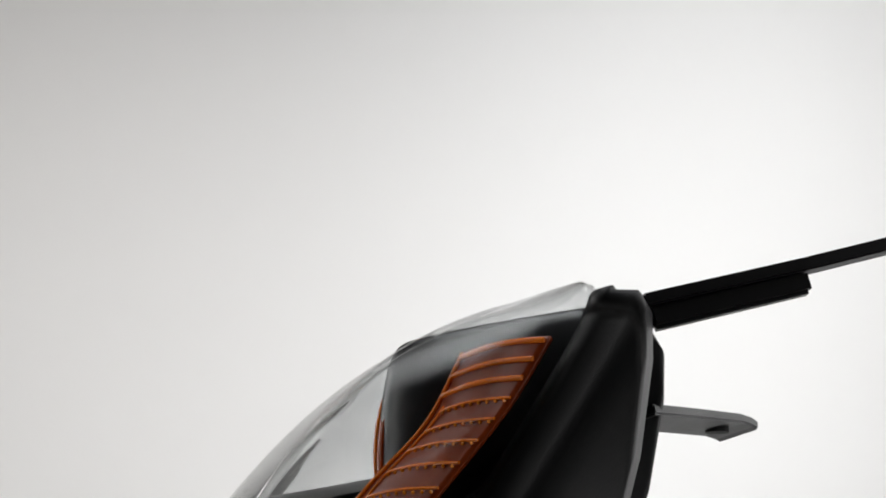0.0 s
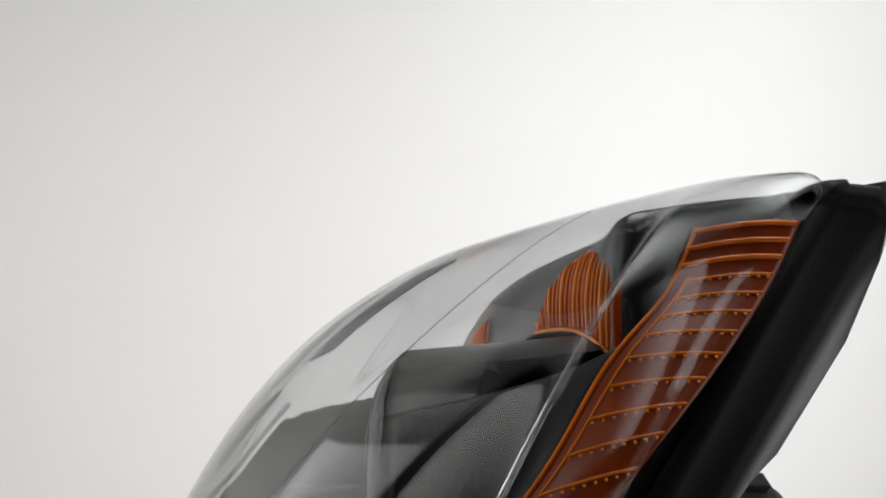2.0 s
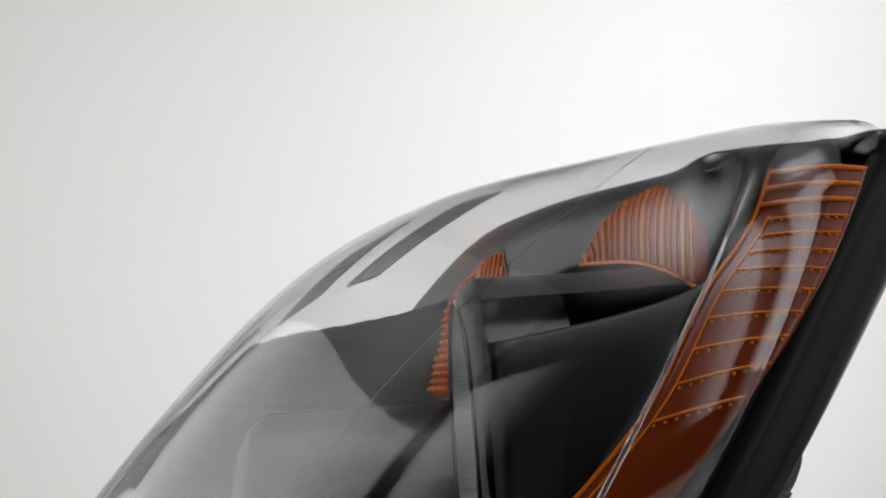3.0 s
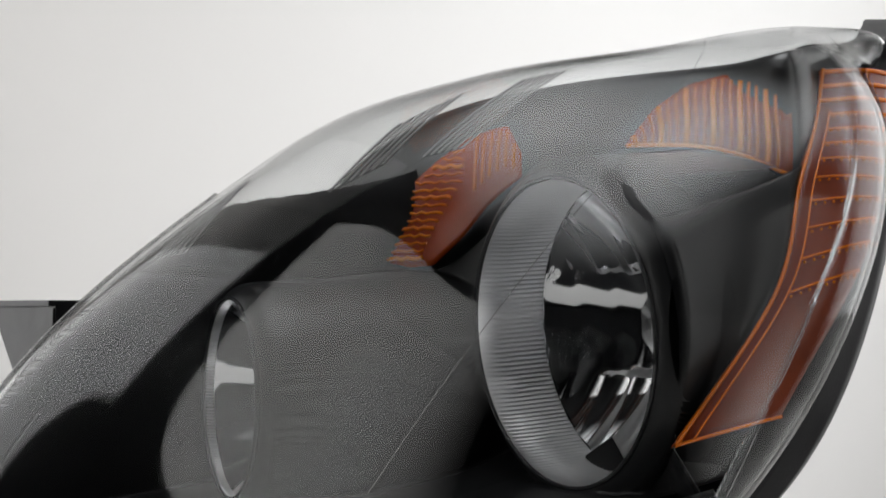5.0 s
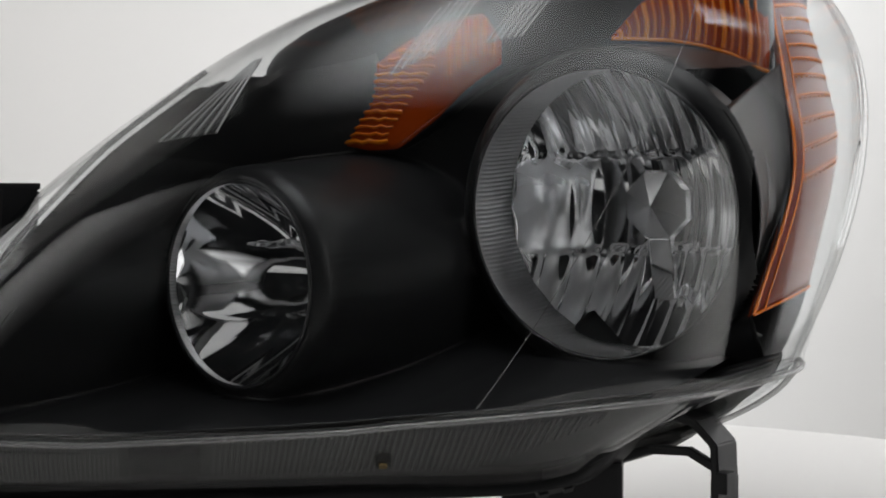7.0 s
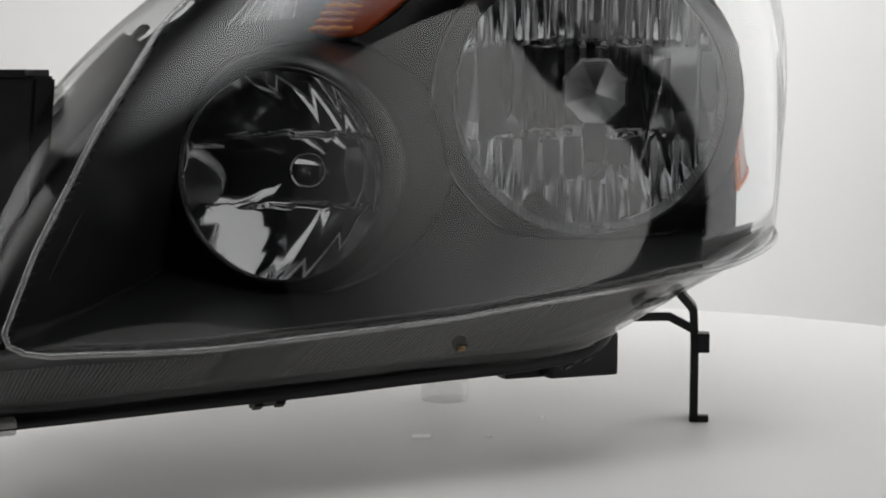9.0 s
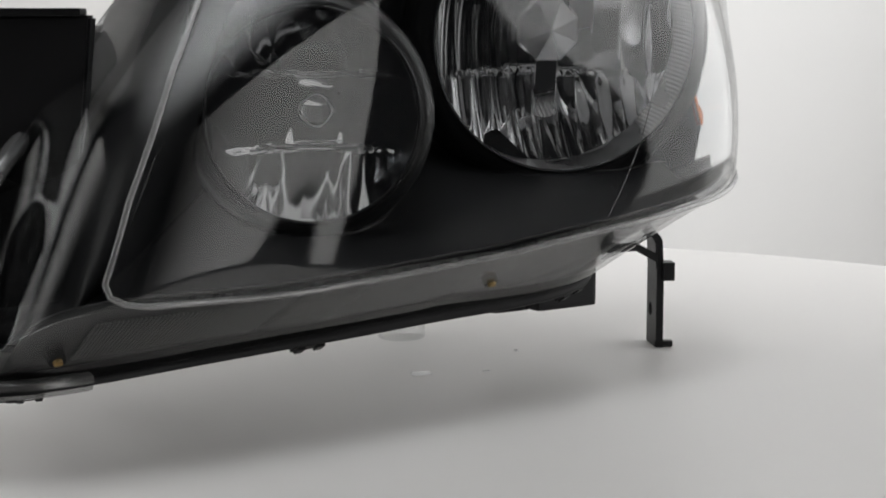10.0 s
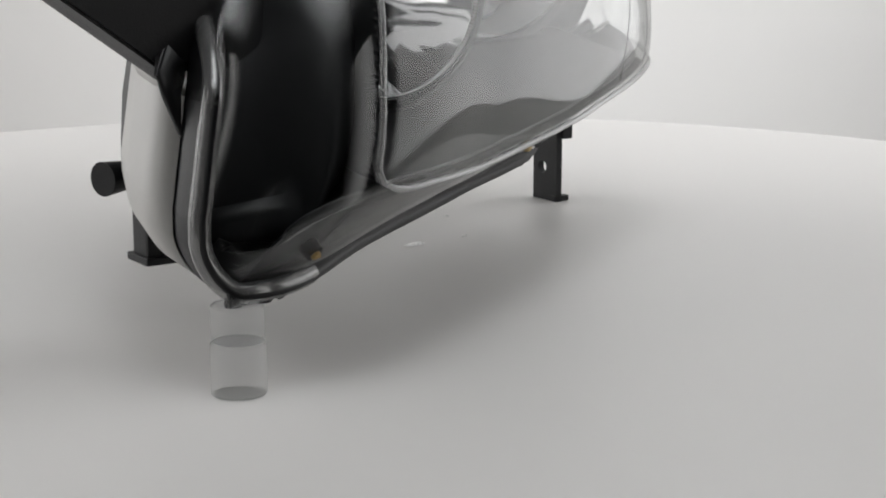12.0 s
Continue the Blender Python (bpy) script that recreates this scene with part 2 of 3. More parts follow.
def make_lens():
    u = np.linspace(0, 1, 141)
    v = np.concatenate([np.linspace(-1, -.06, 9), [-.03, -.01, .008, .02], np.linspace(.04, 1, 45), [1.25, 1.5, 1.75, 2]])
    A, B = lens_surface(u, v).reshape(-1, 3), lens_surface(u, v, .0024).reshape(-1, 3)
    ob = shell("lens", A, B, len(u), len(v), LENS, headlight, "clear glossy polycarbonate lens")
    return ob, A, border(len(u), len(v))


lens, lens_points, rim_loop = make_lens()
rim = [Vector(lens_points[k]) for k in rim_loop]


RINGS = ((-.004, -.001, 1), (.002, -.003, 1), (.0036, .000, 1), (.0036, .008, 1), (.0005, .010, 1), (-.001, .026, .99),
         (-.004, .036, .96), (-.008, .046, .88), (-.012, .058, .70), (-.02, .066, .45))


def housing_point(p, c, out, deep, shrink):
    """A rim point carried back: nearly straight back at the inboard end, back and inwards at the outboard end."""
    d = p - c
    s = smooth((d.x * .586 + d.y * .81 + .25) / .42)
    back = Vector((.06, 1.0, 0)).lerp(Vector((.25, .96, 0)), s) * (2.7 - 1.55 * s)
    return c + Vector((d.x * (shrink * .6 + .4), d.y * (shrink * .6 + .4), d.z * shrink)) + d.normalized() * out + back * deep


def make_housing():
    """The black shell behind the rim: a flange, then walls that draw in towards the back."""
    c = sum(rim, Vector()) / len(rim)
    n = len(rim)
    v = [housing_point(p, c, *r) for r in RINGS for p in rim]
    f = []
    for k in range(len(RINGS) - 1):
        for i in range(n):
            j = (i + 1) % n
            f.append((k * n + i, k * n + j, (k + 1) * n + j, (k + 1) * n + i))
    f.append([(len(RINGS) - 1) * n + i for i in range(n)])
    ob = mesh_ob("housing", v, f, BLACK, headlight, "black moulded plastic rear shell")
    # wall over the inboard end: black plastic's slanting reflection of white, put in as grey colour
    picks = [k % n for k in range(n - 66, n + 14)]
    grid = [[housing_point(rim[k], c, out + .0015, deep, shrink) for out, deep, shrink in
             ((.0005, .011, 1), (-.001, .026, .99), (-.004, .036, .96), (-.008, .044, .90))] for k in picks]
    A = [p for row in grid for p in row]
    B = [p + (c - p).normalized() * .001 for p in A]
    shell("side_wall_sheen", A, B, len(picks), 4, GREY_SHEEN, ob, "moulded side wall, reflected white put into its grey colour")
    return ob


housing = make_housing()

# the two round openings: centre, axis, radius
HIGH = (Vector((.1219, .051, .1995)), Vector((.058, -.9957, -.07)), .0835)
LOW = (Vector((-.041, -.076, .160)), Vector((-.087, -.996, 0)), .0585)

# the lit face of the lens ends at this line, given in places on the lens
face_edge = [(a, .0) for a in np.linspace(.97, .215, 70)] + [(.195, .012), (.180, .035), (.172, .07)] + \
            [(float(np.interp(b, (.07, .25, .52, .77, .92), (.172, .172, .186, .210, .26))), b) for b in np.linspace(.1, .92, 26)]

# the roll along the top of the bezel: plan (x, y), lower edge, crown
ROLL = [(-.090, .006, .264, .292), (-.080, .013, .250, .307), (-.060, .024, .243, .321), (-.030, .038, .237, .334), (0, .053, .250, .341),
        (.030, .070, .276, .3445), (.060, .090, .293, .348), (.090, .111, .303, .350), (.120, .130, .304, .351), (.143, .145, .302, .352),
        (.160, .156, .296, .353), (.170, .164, .287, .354), (.173, .174, .282, .355), (.168, .188, .284, .357), (.156, .205, .293, .361),
        (.142, .225, .308, .365), (.126, .248, .328, .369)]


def roll_path(k):
    P = spline(ROLL, k)
    t = np.gradient(P[:, :2], axis=0)
    t /= np.linalg.norm(t, axis=1)[:, None]
    return P, np.stack([-t[:, 1], t[:, 0]], axis=1)          # the second points inwards


SATIN_BLACK = mat("satin_black_roll", (.012, .012, .013), .33, grain=.04, grain_scale=300, mottled=.12, spec=1.0)


def make_roll():
    """A smooth bullet-shaped roll over the two lamps, tucked under at its lower edge and closed behind."""
    nk = 160
    P, inward = roll_path(np.linspace(0, 1, nk))
    # how far in, how far up between lower edge and crown
    prof = [(.030, -.10), (.012, -.03), (.004, .0), (.0008, .03), (0, .08), (0, .2), (.0004, .34), (.0015, .48), (.0035, .62), (.0065, .74),
            (.0105, .85), (.0155, .93), (.0215, .98), (.028, 1.0), (.036, .985), (.046, .93), (.058, .8), (.066, .5), (.070, .1)]
    v = []
    for p, n, k in zip(P, inward, np.linspace(0, 1, nk)):
        tight = 1 - .62 * smooth((k - .52) / .14)               # the corner leaves less room behind
        for a, h in prof:
            a *= tight
            v.append((p[0] + n[0] * a, p[1] + n[1] * a, p[2] + (p[3] - p[2]) * h))
    f = grid_faces(nk, len(prof)) + [tuple(range(len(prof)))[::-1], tuple((nk - 1) * len(prof) + j for j in range(len(prof)))]
    return mesh_ob("roll", v, f, SATIN_BLACK, bezel, "smooth satin black roll over the lamps")


def roll_face(x, h, lift=0.0):
    """A place on the front of the roll, at x and height h, lifted off it."""
    k = np.interp(x, [q[0] for q in ROLL[:13]], np.arange(13)) / (len(ROLL) - 1)
    P, inward = roll_path(np.array([max(0, k - .004), k, min(1, k + .004)]))
    p, n = P[1], inward[1]
    g = (h - p[2]) / (p[3] - p[2])
    a = np.interp(g, (.0, .2, .34, .48, .62, .74, .85, .93), (.001, 0, .0004, .0015, .0035, .0065, .0105, .0155)) - lift
    return Vector((p[0] + n[0] * a, p[1] + n[1] * a, h))


def make_bezel():
    """The deep black surround: a floor and sides that run back from the lens to a rear wall, out of which two ringed tubes stand."""
    nx, nz = 330, 230
    X, Z = np.meshgrid(np.linspace(-.19, .212, nx), np.linspace(.055, .336, nz), indexing="ij")
    loop = np.array([on_lens(a, b, .004) for a, b in face_edge if a < .84])
    wall = np.interp(X, [q[0] for q in ROLL[:12]], [q[1] + .014 for q in ROLL[:12]])
    ring_rho = np.hypot(X - HIGH[0].x, Z - HIGH[0].z) / HIGH[2]
    best, ye, NX, NZ = np.full(X.shape, 9.0), np.zeros(X.shape), X.copy(), Z.copy()
    for p, q in zip(loop[:-1], loop[1:]):
        d = q - p
        L = d[0] ** 2 + d[2] ** 2 + 1e-12
        k = np.clip(((X - p[0]) * d[0] + (Z - p[2]) * d[2]) / L, 0, 1)
        r = np.hypot(X - p[0] - k * d[0], Z - p[2] - k * d[2])
        hit = r < best
        best, ye = np.where(hit, r, best), np.where(hit, p[1] + k * d[1], ye)
        NX, NZ = np.where(hit, p[0] + k * d[0], NX), np.where(hit, p[2] + k * d[2], NZ)
    # inside the line round the lit face
    ring = np.vstack([loop, [[-.02, 0, .4], [.24, 0, .4]]])
    inside = np.zeros(X.shape, bool)
    for p, q in zip(ring, np.roll(ring, -1, axis=0)):
        cross = (p[2] > Z) != (q[2] > Z)
        inside ^= cross & (X < (q[0] - p[0]) * (Z - p[2]) / (q[2] - p[2] + 1e-12) + p[0])
    k = np.clip(best / .058, 0, 1)
    deep = 1 - (1 - k) ** 2.4
    Y = np.where(wall > ye, ye + (wall - ye) * deep, ye)
    snap = ~inside & (best < .0026)                          # border points slide on to the line
    keep = inside | snap
    for c, n, r in (HIGH, LOW):
        rim_r, foot = (1.15, 1.27) if r > .07 else (1.16, 1.36)
        plane = c.y - (n.x * (X - c.x) + n.z * (Z - c.z)) / n.y
        h = plane - c.y
        rho = np.sqrt(np.maximum((X - c.x) ** 2 + (Z - c.z) ** 2 + h * h, 0)) / r
        k = np.clip((rho - rim_r) / (foot - rim_r), 0, 1)
        tube_y = plane + .010 * np.clip((rho - 1) / (rim_r - 1), 0, 1) ** 2 + (Y - plane) * (1 - (1 - k) ** 2) * (rho > rim_r)
        Y = np.where(rho < foot, np.minimum(Y, tube_y), Y)
        keep &= rho > .992
    crown = np.interp(X, [q[0] for q in ROLL[:13]], [q[2] + .012 for q in ROLL[:13]])
    under = np.interp(X, [q[0] for q in RIM_TOP[:5]], [q[2] - .012 for q in RIM_TOP[:5]])
    keep &= ((Z < crown) | ((X < .0) & (Z < under))) & ((X < np.interp(Z, (.10, .145, .22, .28, .315), (.190, .196, .195, .174, .158))) | (ring_rho < 1.15))
    X, Z, Y = np.where(snap, NX, X), np.where(snap, NZ, Z), np.where(snap, ye, Y)
    V = np.stack([X, Y, Z], axis=2).reshape(-1, 3)
    K = keep.reshape(-1)
    f = [q for q in grid_faces(nx, nz) if K[q[0]] and K[q[1]] and K[q[2]] and K[q[3]]]
    used = sorted({i for q in f for i in q})
    at = {i: k for k, i in enumerate(used)}
    ob = mesh_ob("bezel", V[used], [tuple(at[i] for i in q) for q in f], BEZEL, headlight, "satin black inner bezel round the two lamps")
    # dark lining between the face of the lens and the housing, inboard and along the top
    u, v = np.linspace(.012, .175, 30), np.linspace(.05, 1.9, 30)
    shell("lining", lens_surface(u, v, .026).reshape(-1, 3), lens_surface(u, v, .028).reshape(-1, 3), 30, 30, BEZEL, ob, "black lining behind the lens edge")
    return ob


bezel = make_bezel()
make_roll()


def basis(centre, axis):
    """A pose whose z runs along axis and whose y is up."""
    z = axis.normalized()
    x = Vector((0, 0, 1)).cross(z).normalized()
    y = z.cross(x)
    m = Matrix((x, y, z)).transposed().to_4x4()
    m.translation = centre
    return m


def make_reflector(name, spec, depth, wall, flutes, relief, label):
    """A bright bowl with fluted strips in three tiers, behind a lip and a short ribbed wall."""
    c, n, r = spec
    m = basis(c, n)
    nx, ny = flutes * 8 + 1, 61
    v = []
    pitch = 2 * r / flutes
    for i in range(nx):
        x = -r + 2 * r * i / (nx - 1)
        lim = math.sqrt(max(r * r - x * x, 1e-8))
        for j in range(ny):
            y = lim * (2 * j / (ny - 1) - 1)
            rho = math.hypot(x, y) / r
            d = depth * (1 - rho ** 2)
            s = (x + r) / pitch
            k = int(min(flutes - 1, s))
            w = s - k - .5
            band = 1 if abs(y) < r * .36 else -1
            soft = .04 if abs(y) < r * .36 else (.16 if y > 0 else .12)
            d += pitch * soft * relief * (1 - 4 * w * w) + band * .004 * (1 - rho)
            v.append(m @ Vector((x, y, -wall - d)))
    bowl = mesh_ob(name, v, grid_faces(nx, ny), CHROME, headlight, label)
    v, f, k, rows = [], [], 384, 4                           # ribs that run in towards the bowl
    for a in range(k):
        ca, sa = math.cos(2 * math.pi * a / k), math.sin(2 * math.pi * a / k)
        for j in range(rows):
            rr = r - .0007 * (a % 2) * (j > 0)
            v.append(m @ Vector((rr * ca, rr * sa, -wall * j / (rows - 1))))
    for a in range(k):
        b = (a + 1) % k
        f += [(a * rows + j, a * rows + j + 1, b * rows + j + 1, b * rows + j) for j in range(rows - 1)]
    mesh_ob("ribbed_wall", v, f, SATIN, bowl, "finely ribbed bright wall", smooth=False)
    bm = bmesh.new()
    for rr in (r + .0012, r + .0032):
        tube(bm, m @ pose(0, 0, -wall * .5 - .003), rr, rr, wall + .004, 96)
    bmesh.ops.delete(bm, geom=[q for q in bm.faces if len(q.verts) > 4], context="FACES_ONLY")
    part("sleeve", bm, BEZEL, bowl, "black sleeve round the lamp", smooth=True)
    sweep("lip", [m @ Vector((r * math.cos(a), r * math.sin(a), .0005)) for a in np.linspace(0, 2 * math.pi, 97)],
          .0013, BEZEL_LIP, bowl, "thin dark glossy lip")
    return bowl, m


BEZEL_LIP = mat("glossy_black_lip", (.03, .03, .032), .15)
high_bowl, high_m = make_reflector("main_reflector", HIGH, .060, .046, 12, 1, "chrome fluted main reflector bowl")
low_bowl, low_m = make_reflector("inner_reflector", LOW, .065, .006, 7, .22, "chrome fluted inner reflector bowl")


def make_cap():
    """The eight-sided bulb shield on its stem."""
    m = high_m @ pose(.005, 0, -.068)
    bm = bmesh.new()
    turn = np.arange(8) * math.pi / 4 + math.pi / 8
    tip = bm.verts.new(m @ Vector((0, 0, .010)))
    a = [bm.verts.new(m @ Vector((.0210 * math.cos(q), .0210 * math.sin(q), .0015))) for q in turn]
    b = [bm.verts.new(m @ Vector((.0226 * math.cos(q), .0226 * math.sin(q), -.002))) for q in turn]
    d = [bm.verts.new(m @ Vector((.020 * math.cos(q), .020 * math.sin(q), -.014))) for q in turn]
    for i in range(8):
        j = (i + 1) % 8
        bm.faces.new((tip, a[i], a[j]))
        bm.faces.new((a[i], b[i], b[j], a[j]))
        bm.faces.new((b[i], d[i], d[j], b[j]))
    bm.faces.new(d[::-1])
    part("bulb_shield", bm, SHIELD, high_bowl, "eight-sided faceted chrome bulb shield")
    bm = bmesh.new()
    box(bm, m @ pose(0, -.052, -.010, 10), .015, .066, .006, .001)
    part("shield_stem", bm, CHROME, high_bowl, "chrome stem under the shield")


SHIELD = mat("brushed_shield_metal", (.68, .68, .69), .28, 1.0, grain=.06, grain_scale=500)
make_cap()


# ---------------------------------------------------------------- amber parts
def patch(name, uv, inset, thick, material, parent, label="", nu=24, nv=24):
    """A curved plate that follows the lens; uv maps (0..1, 0..1) to a place on it."""
    pts = [uv(a, b) for a in np.linspace(0, 1, nu) for b in np.linspace(0, 1, nv)]
    A = [on_lens(p, q, inset) for p, q in pts]
    B = [on_lens(p, q, inset + thick) for p, q in pts]
    return shell(name, A, B, nu, nv, material, parent, label)


def beads(name, places, r, material, parent, label=""):
    """A row of tiny prisms, joined."""
    bm = bmesh.new()
    for p in places:
        bmesh.ops.create_icosphere(bm, subdivisions=1, radius=r, matrix=Matrix.Translation(p))
    return part(name, bm, material, parent, label)


SIDE_IN = [(.212, .062, .145), (.206, .129, .220), (.185, .163, .280), (.167, .189, .315), (.157, .203, .347)]
SIDE_OUT = [(.219, .122, .158), (.211, .183, .235), (.190, .217, .282), (.170, .238, .318), (.157, .252, .349)]


def side_at(a, b, lift=0.0):
    """A place on the side reflector: a from its inner to its outer edge, b from its foot to its top."""
    p, q = spline(SIDE_IN, [b])[0], spline(SIDE_OUT, [b])[0]
    return Vector(p * (1 - a) + q * a) + Vector((.9, .25, .35)) * (lift + .004 * math.sin(math.pi * a))


def make_side_reflector():
    nu, nv = 14, 50
    A = [side_at(a, b) for a in np.linspace(0, 1, nu) for b in np.linspace(0, 1, nv)]
    B = [side_at(a, b, -.003) for a in np.linspace(0, 1, nu) for b in np.linspace(0, 1, nv)]
    ob = shell("side_reflector", A, B, nu, nv, AMBER_DARK, headlight, "dark amber side reflector with stepped ribs")
    # ribs, prisms and edges take brighter ambers: their glow is put into the colour
    for k in range(12):
        b = .985 - k * .0675
        lo = .14 if k > 2 else 0
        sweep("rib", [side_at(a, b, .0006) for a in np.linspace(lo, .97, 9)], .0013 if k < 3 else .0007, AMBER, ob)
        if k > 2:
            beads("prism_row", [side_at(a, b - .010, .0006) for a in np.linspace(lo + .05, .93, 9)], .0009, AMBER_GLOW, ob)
    sweep("inner_edge", [side_at(0, b, .0006) for b in np.linspace(0, 1, 40)], .0011, AMBER, ob, "amber edge, its glow put into a brighter colour")
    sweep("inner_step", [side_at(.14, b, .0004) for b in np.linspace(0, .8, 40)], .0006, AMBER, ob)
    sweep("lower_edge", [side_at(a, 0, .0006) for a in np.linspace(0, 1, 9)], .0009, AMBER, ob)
    return ob


# lightest amber, light caught in the plastic painted as colour; gives off none
AMBER_GLOW = mat("amber_glow_colour", (.95, .26, .01), .15, coat=.4)
side_reflector = make_side_reflector()


def make_flank():
    """Black panel that runs from the ring of the main lamp out to the side reflector, and on down to the lens edge."""
    c, n, r = HIGH
    m = basis(c, n)
    nk, nj = 60, 12
    A = []
    for k in np.linspace(0, 1, nk):
        a = radians(-75 + 113 * k)
        p = m @ Vector((r * 1.125 * math.cos(a), r * 1.125 * math.sin(a), -.006))
        b = .56 * max(0, (k - .28) / .72)
        q = side_at(-.02, b) if k > .28 else on_lens(.88, .012, .009).lerp(side_at(-.02, 0), k / .28)
        for j in np.linspace(0, 1, nj):
            A.append(p.lerp(q, j) + Vector((-.5, .85, 0)) * .016 * math.sin(math.pi * j) * (.4 + .6 * k))
    B = [p + Vector((-.55, .83, 0)) * .002 for p in A]
    return shell("flank", A, B, nk, nj, BEZEL, bezel, "black flank beside the main lamp")


make_flank()


def make_turn_signal():
    """An arched amber lens let into the roll above the main lamp."""
    xs = (.094, .108, .124, .140, .155, .166, .1715)
    low = (.3055, .305, .304, .301, .2955, .289, .285)
    top = (.3065, .3265, .339, .3435, .340, .333, .321)

    def at(a, b, lift=0.0):
        x = .094 + .0775 * a
        z0, z1 = np.interp(x, xs, low), np.interp(x, xs, top)
        return roll_face(x, z0 + (z1 - z0) * b, .0012 + lift)
    nu, nv = 36, 14
    A = [at(a, b) for a in np.linspace(0, 1, nu) for b in np.linspace(0, 1, nv)]
    B = [at(a, b, -.003) for a in np.linspace(0, 1, nu) for b in np.linspace(0, 1, nv)]
    ob = shell("turn_signal", A, B, nu, nv, AMBER_DEEP, headlight, "amber turn signal lens with upright flutes")
    # every third flute is lighter: bright glints painted by colour
    for k in range(17):
        a = .05 + .056 * k
        sweep("flute", [at(a + .012 * math.sin(5 * b), b, .0003) for b in np.linspace(.05, .93, 8)], .0010 if k % 3 else .0016,
              AMBER if k % 3 else AMBER_GLOW, ob)
    sweep("lower_edge", [at(a, 0, .0006) for a in np.linspace(0, 1, 24)], .0012, AMBER_GLOW, ob, "amber edge, its glow put into a brighter colour")
    return ob


# darker copy of the amber for the base; the lit look is coloured on to the ribs
AMBER_DEEP = mat("deep_amber_plastic", (.42, .055, .002), .22, coat=.15, mottled=.45, grain_scale=900)
turn_signal = make_turn_signal()


def make_inner_amber():
    """A ribbed amber panel let into the inboard end of the roll: level ribs in its lower half, upright flutes above."""
    xs = (-.057, -.045, -.032, -.016, .0056, .020, .030, .039)
    low = (.2445, .2405, .2375, .2385, .257, .274, .283, .290)
    top = (.2465, .268, .288, .301, .3155, .3195, .321, .304)

    def at(a, b, lift=0.0):
        x = -.057 + .096 * a
        z0, z1 = np.interp(x, xs, low), np.interp(x, xs, top)
        return roll_face(x, z0 + (z1 - z0) * b, .0012 + lift)

    def level(z, x0, x1):
        return [roll_face(x, z + .0008 * math.sin(700 * x + 900 * z), .0014) for x in np.linspace(x0, x1, 10)]
    nu, nv = 40, 16
    A = [at(a, b) for a in np.linspace(0, 1, nu) for b in np.linspace(0, 1, nv)]
    B = [at(a, b, -.003) for a in np.linspace(0, 1, nu) for b in np.linspace(0, 1, nv)]
    ob = shell("inner_amber_panel", A, B, nu, nv, AMBER_DEEP, headlight, "ribbed amber panel let into the bezel roll")
    # light caught by the ribs is painted with the two brighter ambers
    for k in range(15):
        z = .243 + k * .0046
        x0 = float(np.interp(z, top[:6], xs[:6])) + .003
        sweep("rib", level(z, x0, min(.004, x0 + .032)), .0009 if k % 4 else .0014, AMBER if k % 3 else AMBER_GLOW, ob)
    for k in range(6):
        a = .72 + k * .048
        sweep("flute", [at(a, b, .0003) for b in np.linspace(.35, .95, 6)], .0010, AMBER, ob)
    return ob


inner_amber = make_inner_amber()


# ---------------------------------------------------------------- details of the lens
def make_marks():
    """Three ribbed marks moulded into the lens near its top."""
    quads = (((.262, .685), (.312, .650), (.312, .860), (.306, .865)),
             ((.442, .690), (.478, .735), (.500, .930), (.462, .860)),
             ((.515, .730), (.546, .735), (.590, .960), (.556, .945)))
    for q in quads:
        def uv(a, b, q=q):
            s, t = np.array(q[0]) * (1 - a) + np.array(q[1]) * a, np.array(q[3]) * (1 - a) + np.array(q[2]) * a
            return s * (1 - b) + t * b
        ob = patch("lens_mark", uv, .0030, .0006, LENS_MARK, lens, "ribbed mark moulded into the lens", 8, 14)
        for k in range(6):
            a = k / 5
            sweep("rib", [on_lens(*uv(a, b), .0028) for b in np.linspace(0, 1, 14)], .00062, LENS_RIB, ob)


LENS_MARK = clear("clear_mark_field", (.93, .93, .93), rough=.2, base=.04, body=.04, body_colour=(.5, .5, .5))
LENS_RIB = clear("clear_mark_rib", (.75, .75, .75), rough=.12, base=.15, body=.45, body_colour=(.8, .8, .8))
make_marks()

sweep("face_edge", [on_lens(a, b, -.0003) for a, b in face_edge], .0016, LENS_EDGE, lens, "rounded edge of the lens face")
sweep("rim_edge", list(rim[30::-1]) + list(rim[:-70:-1]), .0050, LENS_EDGE, lens, "clear outer edge of the lens skirt")
sweep("mould_line", [on_lens(.575 + .155 * b, .02 + .96 * b, -.0001) for b in np.linspace(0, 1, 40)], .00022, LENS_EDGE, lens, "fine mould line across the lens")

# dark backing seen through the lower skirt, its ribbed strips and screws
patch("skirt_backing", lambda a, b: (.02 + .95 * a, -.92 + .86 * b), .007, .002, SKIRT_BLACK := mat("dark_skirt_plastic", (.03, .03, .031), .35, grain=.08, grain_scale=600, mottled=.3), headlight, "dark panel behind the lens skirt", 90, 8)


def ribbed_strip(u0, u1, v0, v1, count, slant=0.0):
    bm = bmesh.new()
    for k in range(count):
        a = u0 + (u1 - u0) * k / (count - 1)
        fade = 1 - slant * max(0, k / (count - 1) - .7) / .3
        p, q = on_lens(a, v1, .0055), on_lens(a, v1 + (v0 - v1) * fade, .0055)
        mid, d = (p + q) / 2, p - q
        x = d.normalized()
        z = (on_lens(a, v0, 0) - on_lens(a, v0, .01)).normalized()
        y = z.cross(x).normalized()
        m = Matrix((x, y, z)).transposed().to_4x4()
        m.translation = mid
        box(bm, m, d.length, .0011, .0012, 0)
    return part("ribbed_strip", bm, RIB_GREY, headlight, "finely ribbed strip on the lens skirt")


